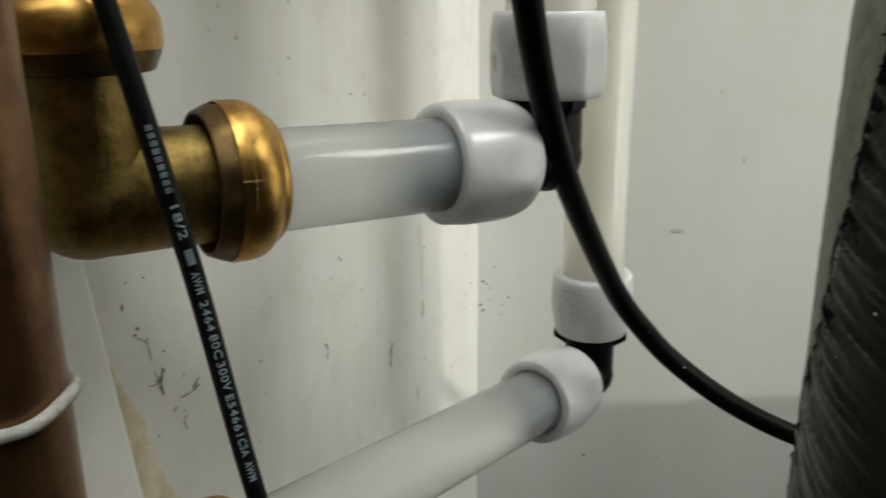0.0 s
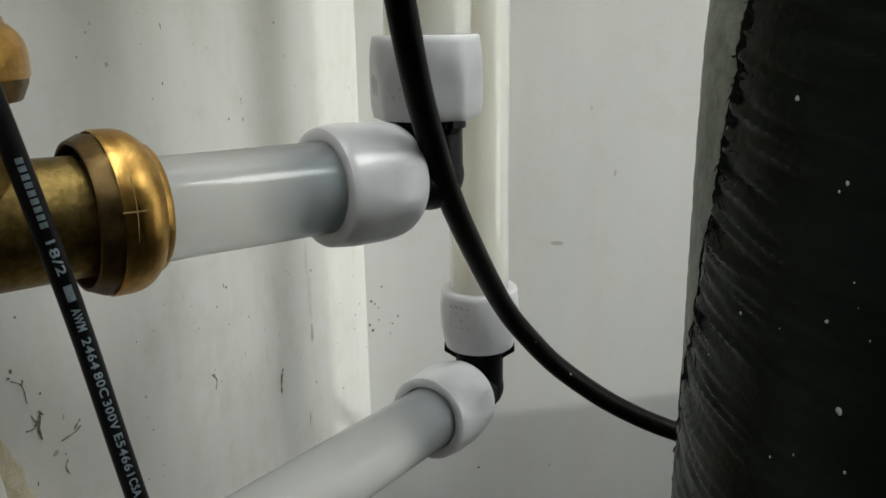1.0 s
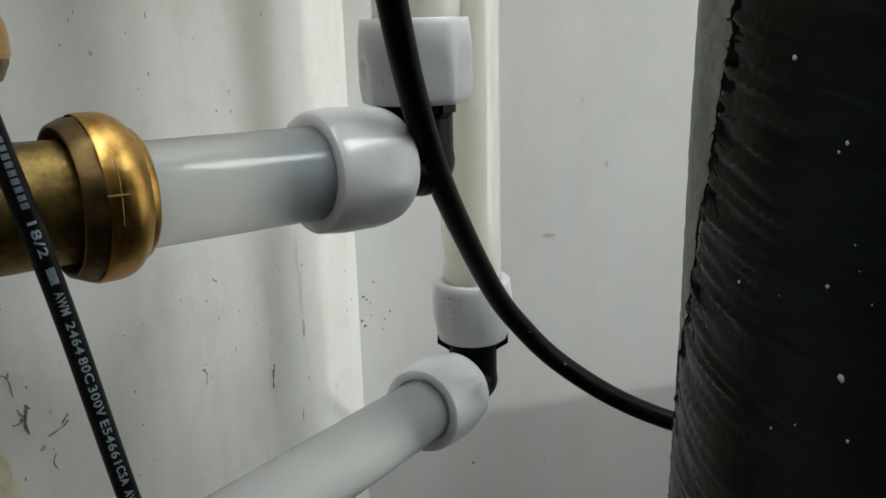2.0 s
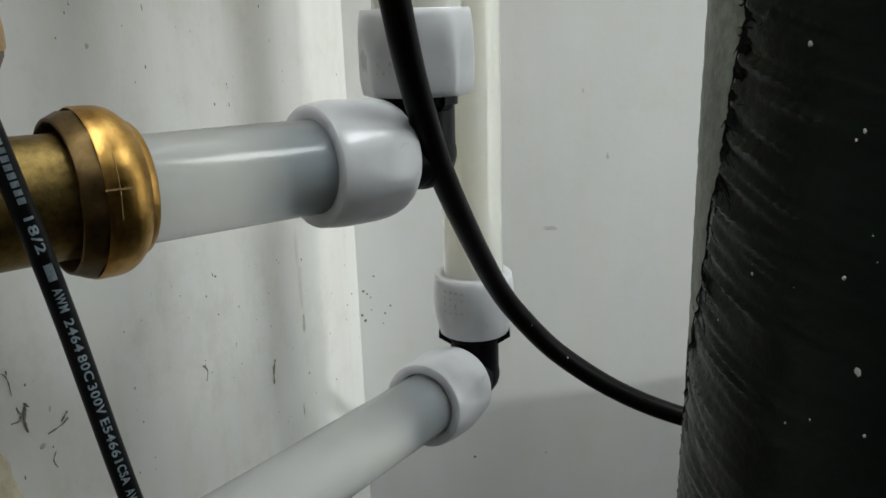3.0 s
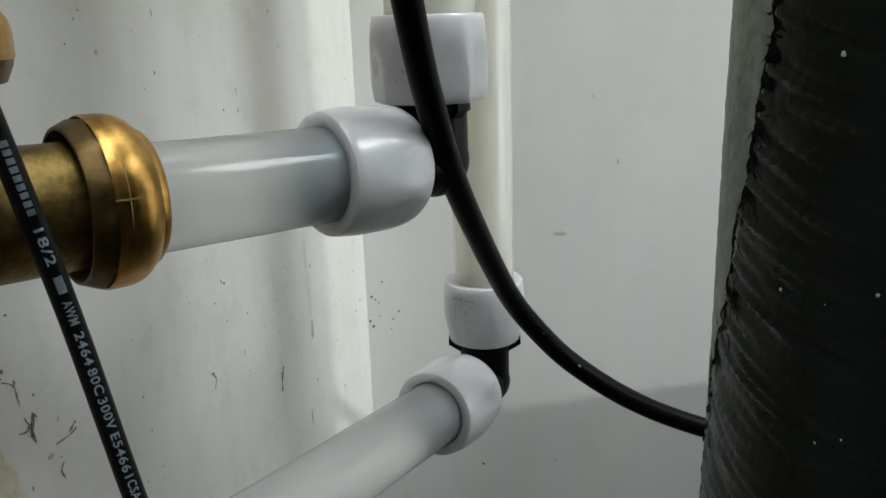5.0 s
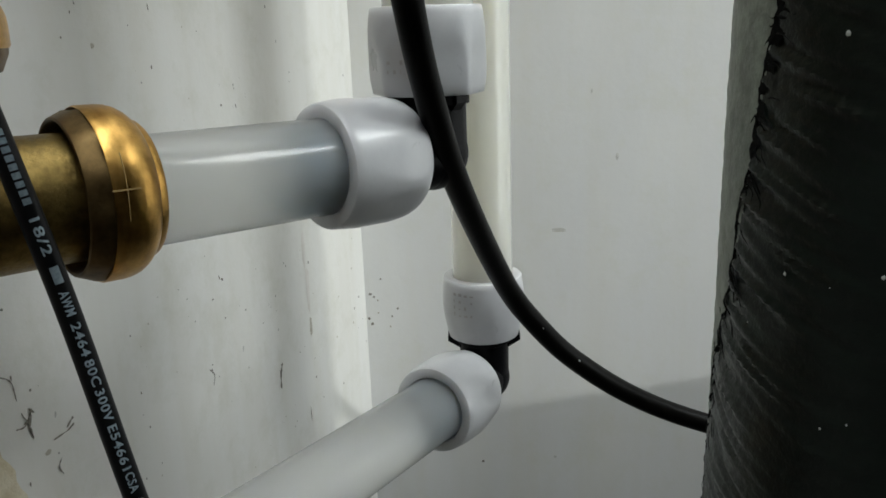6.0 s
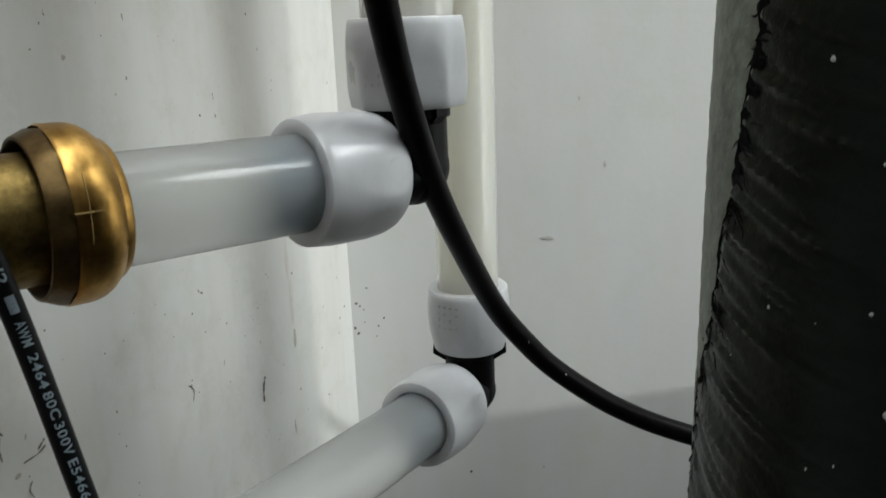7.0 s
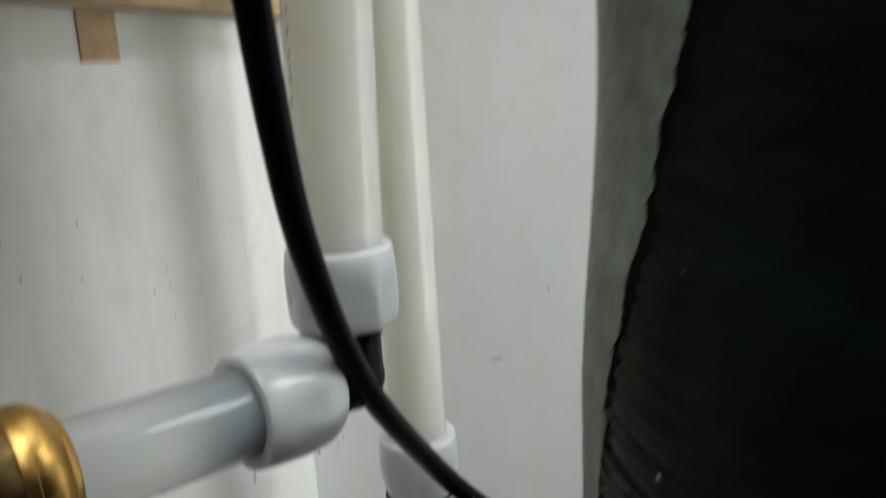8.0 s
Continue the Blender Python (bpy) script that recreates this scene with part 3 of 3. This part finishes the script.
def paint_flecks():
    rnd = random.Random(9)
    spots = [(-135.9, 0.9962, 1.0), (-145.4, 0.9893, 1.1), (-136.0, 0.9695, 1.2), (-146.4, 0.9676, 0.8), (-119.3, 0.9585, 1.5), (-124.1, 0.9697, 0.8),
             (-123.0, 0.9868, 0.9), (-124.5, 0.9858, 0.6), (-134.5, 0.9491, 0.6), (-116.5, 0.9505, 0.8), (-128.6, 0.9507, 0.5)]
    spots += [(rnd.uniform(-165, -100), rnd.uniform(0.93, 1.03), rnd.uniform(0.20, 0.40)) for _ in range(10)]
    for k, (a, z, size) in enumerate(spots):
        n = Vector((math.cos(radians(a)), math.sin(radians(a)), 0))
        u = Vector((-n.y, n.x, 0))
        bm = bmesh.new()
        blob(bm, on_wrap(a, z, 0.00006) - Vector((WRAP_C.x, WRAP_C.y, 0.003)), u, UP, n, 0.00031 * size, 0.00042 * size, 0.00017, k)
        part("paint_fleck", bm, M_DOT, WRAPPED)


M_LAP_SHADE = surface("lap_shade_black", (0.0015, 0.0015, 0.0015), (0.004, 0.0045, 0.004), 300, (0.6, 0.8), 500, 0.0003, spec=0.12)
lap_shade()
paint_flecks()


# ---- lettering on the wire ----
def wire_at(z):
    for a, b in zip(wire_line[:-1], wire_line[1:]):
        if b.z <= z <= a.z:
            return a.lerp(b, (a.z - z) / (a.z - b.z)), (b - a).normalized()
    return wire_line[-1], (wire_line[-1] - wire_line[-2]).normalized()


WIRE_FACE = Vector((0.60, -0.80, 0.10)).normalized()


def bend_to_wire(bm, z0, z1, height):
    """Wraps a flat drawing round the wire, reading downwards."""
    xs = [v.co.x for v in bm.verts]
    ys = [v.co.y for v in bm.verts]
    x0, x1, y0, y1 = min(xs), max(xs), min(ys), max(ys)
    for k in range(1, 9):
        bmesh.ops.bisect_plane(bm, geom=bm.verts[:] + bm.edges[:] + bm.faces[:], plane_co=(0, y0 + (y1 - y0) * k / 9, 0), plane_no=(0, 1, 0))
    for v in bm.verts:
        u, w = (v.co.x - x0) / (x1 - x0), (v.co.y - y0) / (y1 - y0) - 0.5
        p, d = wire_at(z0 + (z1 - z0) * u)
        n = (WIRE_FACE - d * WIRE_FACE.dot(d)).normalized()
        side = n.cross(d)
        a = w * height / WIRE_R + 0.16
        v.co = p + (n * math.cos(a) + side * math.sin(a)) * (WIRE_R + 0.00005) - Vector(WIRE[0])


def lettering(text, z0, z1):
    cu = bpy.data.curves.new("lettering", "FONT")
    cu.body = text
    cu.resolution_u = 3
    cu.offset = 0.022
    cu.space_character = 1.12
    ob = new("lettering", cu)
    me = bpy.data.meshes.new_from_object(ob.evaluated_get(bpy.context.evaluated_depsgraph_get()))
    bpy.data.objects.remove(ob)
    bm = bmesh.new()
    bm.from_mesh(me)
    bpy.data.meshes.remove(me)
    bend_to_wire(bm, z0, z1, 0.00150)
    part("lettering", bm, M_PRINT, wire, "white printed lettering", smooth=False)


for text, z0, z1 in (("18/2", 0.9727, 0.9669), ("AWM", 0.9609, 0.9568), ("2464", 0.9555, 0.9499), ("80C", 0.9492, 0.9447), ("300V", 0.9440, 0.9385), ("E54661", 0.9377, 0.9296), ("CSA", 0.9290, 0.9254), ("AWM", 0.9244, 0.9204)):
    lettering(text, z0, z1)
# maker's word and approval mark as plain bars
bar_z = 0.9856
for k in range(9):
    bm = bmesh.new()
    box(bm, (0, -0.5, 0), (1, 0.5, 0.02))
    bend_to_wire(bm, bar_z, bar_z - 0.00090, 0.00120)
    part("lettering", bm, M_PRINT, wire, "white printed bar", smooth=False)
    bar_z -= 0.00125
bm = bmesh.new()
box(bm, (0, -0.5, 0), (1, 0.5, 0.02))
bend_to_wire(bm, 0.9650, 0.9622, 0.00135)
part("lettering", bm, M_PRINT, wire, "white printed bar", smooth=False)


# ---- marks on the two walls ----
def left_mark(y, z, dy, dz, material, name, seed, lean=0.0):
    """A flake or streak on the left-hand board."""
    n = Vector((1, -0.117, 0)).normalized()
    u = Vector((0.117, 1, 0)).normalized()
    a = Matrix.Rotation(radians(lean), 3, n)
    bm = bmesh.new()
    blob(bm, Vector((left_x(y), y, z)) + n * 0.00012, a @ u, a @ UP, n, dy * 0.8, dz * 0.85, 0.00012, seed)
    part(name, bm, material, wall_left)


for k, (y, z, dy, dz, lean) in enumerate((
        (0.2943, 0.8636, 0.00035, 0.0055, 2), (0.2587, 0.9160, 0.0012, 0.0006, -30), (0.2570, 0.9172, 0.0004, 0.0012, 20), (0.1665, 0.9092, 0.0005, 0.0026, -20),
        (0.1672, 0.9115, 0.0005, 0.0016, 35), (0.1648, 0.9093, 0.0007, 0.0004, 20), (0.1785, 0.9022, 0.0020, 0.0005, 35), (0.1800, 0.9032, 0.0007, 0.0006, 0),
        (0.2464, 0.8873, 0.0006, 0.0014, 10), (0.2470, 0.8892, 0.0005, 0.0004, 0), (0.2517, 0.9110, 0.0006, 0.0006, 0), (0.2582, 0.9021, 0.0007, 0.0004, 0),
        (0.2724, 0.9000, 0.0006, 0.0005, 30), (0.2844, 0.8904, 0.0004, 0.0005, 0), (0.2084, 0.8968, 0.0005, 0.0007, 10), (0.2700, 0.9743, 0.0006, 0.0008, 10),
        (0.2333, 0.9891, 0.0006, 0.0007, 0), (0.3084, 1.0068, 0.0006, 0.0008, 0), (0.3810, 0.9767, 0.0007, 0.0007, 0), (0.2368, 0.9162, 0.0005, 0.0003, 0),
        (0.1630, 0.9218, 0.0004, 0.0009, 0), (0.1735, 0.8965, 0.0004, 0.0004, 0), (0.1630, 0.8939, 0.0003, 0.0009, 0), (0.2350, 1.0060, 0.0003, 0.0018, 5),
        (0.3190, 0.8352, 0.0005, 0.0045, 0), (0.1680, 0.9165, 0.0006, 0.0005, 0),
        (0.1600, 0.9260, 0.0007, 0.0009, 20), (0.1560, 0.9330, 0.0006, 0.0014, -10), (0.1580, 0.9390, 0.0005, 0.0006, 0), (0.1590, 0.9245, 0.0009, 0.0005, -20), (0.1640, 0.9385, 0.0006, 0.0005, 0))):
    left_mark(y, z, dy, dz, M_SCUFF, "scuff_or_shade", k, lean)
for k, (y, z, dy, dz, mat) in enumerate(((0.3255, 0.8905, 0.0034, 0.0140, M_FAINT), (0.3240, 0.9080, 0.0026, 0.0120, M_FAINT), (0.3258, 0.8735, 0.0022, 0.0062, M_STAIN_SHADE), (0.3200, 0.8330, 0.0016, 0.0050, M_FAINT), (0.2106, 0.9429, 0.0006, 0.0018, M_STAIN_SHADE),
                                         (0.1700, 0.8985, 0.0016, 0.0010, M_STAIN_SHADE), (0.2085, 0.9960, 0.0012, 0.0011, M_STAIN_SHADE), (0.3828, 0.8677, 0.0012, 0.0008, M_SPOT), (0.3763, 0.8640, 0.0012, 0.0009, M_SPOT), (0.3738, 0.8574, 0.0010, 0.0008, M_STAIN_SHADE),
                                         (0.3526, 0.8580, 0.0012, 0.0007, M_STAIN_SHADE), (0.3577, 0.8763, 0.0010, 0.0006, M_STAIN_SHADE), (0.3758, 0.8848, 0.0010, 0.0007, M_STAIN_SHADE), (0.3280, 0.9018, 0.0010, 0.0009, M_SPOT), (0.3272, 0.8491, 0.0010, 0.0009, M_SPOT), (0.3566, 0.8326, 0.0010, 0.0007, M_SPOT))):
    left_mark(y, z, dy, dz, mat, "stain", 100 + k)


def back_mark(x, z, dx, dz, material, name, seed, lean=0.0):
    bm = bmesh.new()
    n = Vector((0, -1, 0))
    a = Matrix.Rotation(radians(lean), 3, n)
    blob(bm, Vector((x, BACK_Y - 0.00012, z)), a @ Vector((1, 0, 0)), a @ UP, n, dx, dz, 0.0002, seed)
    part(name, bm, material, wall_back)


for k, (x, z, dx, dz) in enumerate(((0.0221, 0.9359, 0.0010, 0.0021), (-0.0045, 0.9005, 0.0046, 0.0009), (0.0101, 0.9662, 0.0007, 0.0010), (-0.0062, 0.7780, 0.0010, 0.0008))):
    back_mark(x, z, dx, dz, M_CHIP, "paint_chip", 200 + k)
# the second chip's shadow, painted as a thin brown line under it
back_mark(-0.0045, 0.8996, 0.0036, 0.0002, M_STAIN_SHADE, "scuff_or_shade", 230)
for k, (x, z, q, mat) in enumerate(((-0.0442, 0.7735, 1.0, M_SCUFF), (-0.1016, 0.8529, 1.0, M_SCUFF), (-0.1000, 0.8499, 1.15, M_SCUFF), (-0.0945, 0.8743, 0.8, M_SPOT), (-0.1002, 0.8660, 1.1, M_SPOT),
                                    (-0.0983, 0.8646, 0.8, M_SPOT), (-0.0965, 0.8628, 0.7, M_STAIN_SHADE), (-0.0863, 0.8586, 0.8, M_SPOT), (-0.0894, 0.8543, 0.7, M_SPOT), (-0.0905, 0.8487, 0.7, M_STAIN_SHADE), (-0.0964, 0.8561, 0.7, M_STAIN_SHADE))):
    back_mark(x, z, 0.0008 * q, 0.0009 * q, mat, "scuff_or_shade", 240 + k)


# ---- trim, dried glue and the wooden batten on the left-hand board ----
def edge_y(z):
    return 0.1450 + (0.95 - z) * 0.13


def trim_strip():
    n = Vector((1, -0.117, 0)).normalized()
    bm = bmesh.new()
    rows = []
    for i in range(30):
        z = 0.70 + 0.55 * i / 29
        row = []
        for y, lift in ((0.04, 0.0001), (0.04, 0.0032), (edge_y(z) - 0.0026, 0.0034), (edge_y(z) - 0.0010, 0.0026), (edge_y(z) + 0.0006 * noise.noise(Vector((z * 90, 0, 0))), 0.0001)):
            row.append(bm.verts.new(Vector((left_x(y), y, z)) + n * lift))
        rows.append(row)
    for a, b in zip(rows[:-1], rows[1:]):
        for k in range(4):
            bm.faces.new((a[k], a[k + 1], b[k + 1], b[k]))
    tagged(new("trim", mesh_of("trim", bm, M_TRIM)), "white painted trim strip on the board wall", "trim", kind="structure")


def glue_run():
    """Yellowed glue that has run down beside the trim."""
    rnd = random.Random(21)
    n = Vector((1, -0.117, 0)).normalized()
    bm = bmesh.new()
    rows = []
    w = 0.004
    for i in range(60):
        z = 0.925 - 0.15 * i / 59
        k = i / 59
        w = 0.7 * w + 0.3 * (0.003 + 0.013 * min(1, k * 2.2) + rnd.uniform(-0.002, 0.0035))
        if i == 0:
            w = 0.0006
        y0 = edge_y(z) - 0.0006
        rows.append([bm.verts.new(Vector((left_x(y0 + w * q), y0 + w * q, z)) + n * h) for q, h in ((0, 0.0001), (0.25, 0.0006), (0.7, 0.00045 + 0.0002 * rnd.random()), (1.0, 0.0001))])
    for a, b in zip(rows[:-1], rows[1:]):
        for k in range(3):
            bm.faces.new((a[k], a[k + 1], b[k + 1], b[k]))
    tagged(new("dried_glue", mesh_of("dried_glue", bm, M_GLUE)), "yellowed dried glue run beside the white trim", "glue")


trim_strip()
glue_run()


def wall_batten():
    n = Vector((1, -0.117, 0)).normalized()
    u = Vector((0.117, 1, 0)).normalized()
    m = Matrix((u, UP, n)).transposed().to_4x4()
    m.translation = Vector((left_x(0.0), 0.0, 0))
    t = thing("wooden_batten", (0, 0, 0), "pale pine batten fixed along the white board", "batten")
    bm = bmesh.new()
    box(bm, (-0.6, 1.069, 0.0002), (0.3915, 1.135, 0.020), 0.0012)
    bm.transform(m)
    part("rail", bm, M_WOOD, t)
    bm = bmesh.new()
    box(bm, (0.2505, 1.0530, 0.0002), (0.2705, 1.0687, 0.0007), 0.0002)
    bm.transform(m)
    part("packing_piece", bm, M_WOOD, t)


wall_batten()


# ---- ink on pipes and nuts ----
def ink_on(parent, name, radius, a0, z, rows_, seed, size):
    """Small unreadable print as short bars round a cylinder that stands along z of its parent."""
    rnd = random.Random(seed)
    bm = bmesh.new()
    for r_ in range(rows_):
        for c in range(4):
            w, h = size * rnd.uniform(0.25, 0.8), size * rnd.uniform(0.3, 0.9)
            a = a0 + c * size * 1.35 / radius
            zz = z + r_ * size * 1.5
            q = [Vector((radius * math.cos(b), radius * math.sin(b), k)) for b, k in ((a, zz), (a + w / radius, zz), (a + w / radius, zz + h), (a, zz + h))]
            if rnd.random() < 0.85:
                bm.faces.new([bm.verts.new(v) for v in q])
    part(name, bm, M_STAMP, parent, "small worn grey print", smooth=False)


ink_on(FIT_A, "print", 0.01455, radians(-122), 0.0205, 2, 3, 0.0014)
ink_on(FIT_B, "print", 0.01540, radians(-128), 0.0290, 4, 8, 0.0017)


def pipe_print():
    """A line of worn print along the upright pipe."""
    rnd = random.Random(12)
    bm = bmesh.new()
    z = 0.05
    while z < 0.16:
        h = rnd.uniform(0.0010, 0.0030)
        q = [Vector(((PIPE_R + 0.00006) * math.cos(a), (PIPE_R + 0.00006) * math.sin(a), k)) for a, k in ((2.12, z), (2.20, z), (2.20, z + h), (2.12, z + h))]
        bm.faces.new([bm.verts.new(v) for v in q])
        z += h + rnd.uniform(0.0006, 0.0040)
    part("print", bm, M_STAMP, RISER, "worn grey print", m=along((0, 0, 0), Vector((0.040, 0.008, 1.308))), smooth=False)


pipe_print()


def collar_mark():
    """The raised cross left by the mould on the side of the collar."""
    t = bpy.data.objects["brass_elbow"]
    bm = bmesh.new()
    box(bm, (-0.0024, -0.00016, -0.0002), (0.0026, 0.00016, 0.00016))
    r, w = 0.01684, 0.00011
    rows = []
    for i in range(25):
        a = -0.34 + 0.74 * i / 24
        x = 0.0002 + 0.0004 * a
        rows.append([bm.verts.new((x + dx, (r + h) * math.sin(a), (r + h) * math.cos(a) - r)) for dx, h in ((-w, 0.00002), (-w * 0.4, 0.00014), (w * 0.4, 0.00014), (w, 0.00002))])
    for a, b in zip(rows[:-1], rows[1:]):
        for k in range(3):
            bm.faces.new((a[k], a[k + 1], b[k + 1], b[k]))
    n = Vector((0.62, -0.78, 0.18))
    n = (n - A_DIR * n.dot(A_DIR)).normalized()
    m = Matrix((A_DIR, n.cross(A_DIR), n)).transposed().to_4x4()
    m.translation = A_DIR * (0.0215 + 0.0062) + n * 0.01684
    part("mould_mark", bm, M_MARK, t, m=m, smooth=False)


collar_mark()


# ---- last small things: dust on the cable, chips beside the nut, stray flecks on the board ----
rnd = random.Random(31)
for k in range(110):
    q = rnd.uniform(0.35, 1.0) ** 1.5
    left_mark(rnd.uniform(0.15, 0.335), rnd.uniform(0.83, 1.05), 0.0005 * q, 0.0006 * q, (M_SCUFF, M_SPOT, M_STAIN_SHADE, M_SPOT)[k % 4], "scuff_or_shade", 400 + k, rnd.uniform(-40, 40))
fleck_line = spline(CABLE, 10)
for k, (i, size) in enumerate(((100, 0.7), (90, 0.35))):
    p, d = fleck_line[i], (fleck_line[i + 1] - fleck_line[i]).normalized()
    n = (Vector((0.1, -0.85, 0.5)) - d * Vector((0.1, -0.85, 0.5)).dot(d)).normalized()
    bm = bmesh.new()
    blob(bm, p + n * 0.0035 - Vector(CABLE[0]), d, n.cross(d), n, 0.0010 * size, 0.0006 * size, 0.0003, 500 + k)
    part("dust_fleck", bm, M_DOT, cable)


# ---- fine branching scratches on the board ----
def scratch(points, width, seed, mat):
    rnd = random.Random(seed)
    n = Vector((1, -0.117, 0)).normalized()
    line = spline([Vector((left_x(y), y, z)) + n * 0.00025 for y, z in points], 7)
    bm = bmesh.new()
    rows = []
    for i, p in enumerate(line):
        d = (line[min(i + 1, len(line) - 1)] - line[max(i - 1, 0)]).normalized()
        w = width * rnd.uniform(0.18, 0.75) * (0.25 if i in (0, len(line) - 1) else 1)
        v = n.cross(d) * w
        rows.append((bm.verts.new(p + v), bm.verts.new(p + n * 0.00012), bm.verts.new(p - v)))
    for a, b in zip(rows[:-1], rows[1:]):
        bm.faces.new((a[0], a[1], b[1], b[0]))
        bm.faces.new((a[1], a[2], b[2], b[1]))
    part("scratch", bm, mat, wall_left)


for k, (points, width) in enumerate((
        (((0.1664, 0.9045), (0.1657, 0.9090), (0.1672, 0.9120)), 0.0006), (((0.1615, 0.9091), (0.1639, 0.9086), (0.1655, 0.9092)), 0.00035), (((0.1655, 0.9096), (0.1645, 0.9110), (0.1640, 0.9124)), 0.0003),
        (((0.1722, 0.9008), (0.1773, 0.9008), (0.1802, 0.9016)), 0.0005), (((0.2446, 0.8885), (0.2472, 0.8856), (0.2461, 0.8820)), 0.0004), (((0.1592, 0.9238), (0.1626, 0.9211), (0.1633, 0.9158)), 0.0004),
        (((0.1740, 0.8950), (0.1728, 0.8930), (0.1738, 0.8905)), 0.0005), (((0.2963, 0.8689), (0.2944, 0.8643), (0.2938, 0.8588)), 0.0011))):
    scratch(points, width, 600 + k, M_SPOT if k in (4, 5, 6) else M_SCUFF)
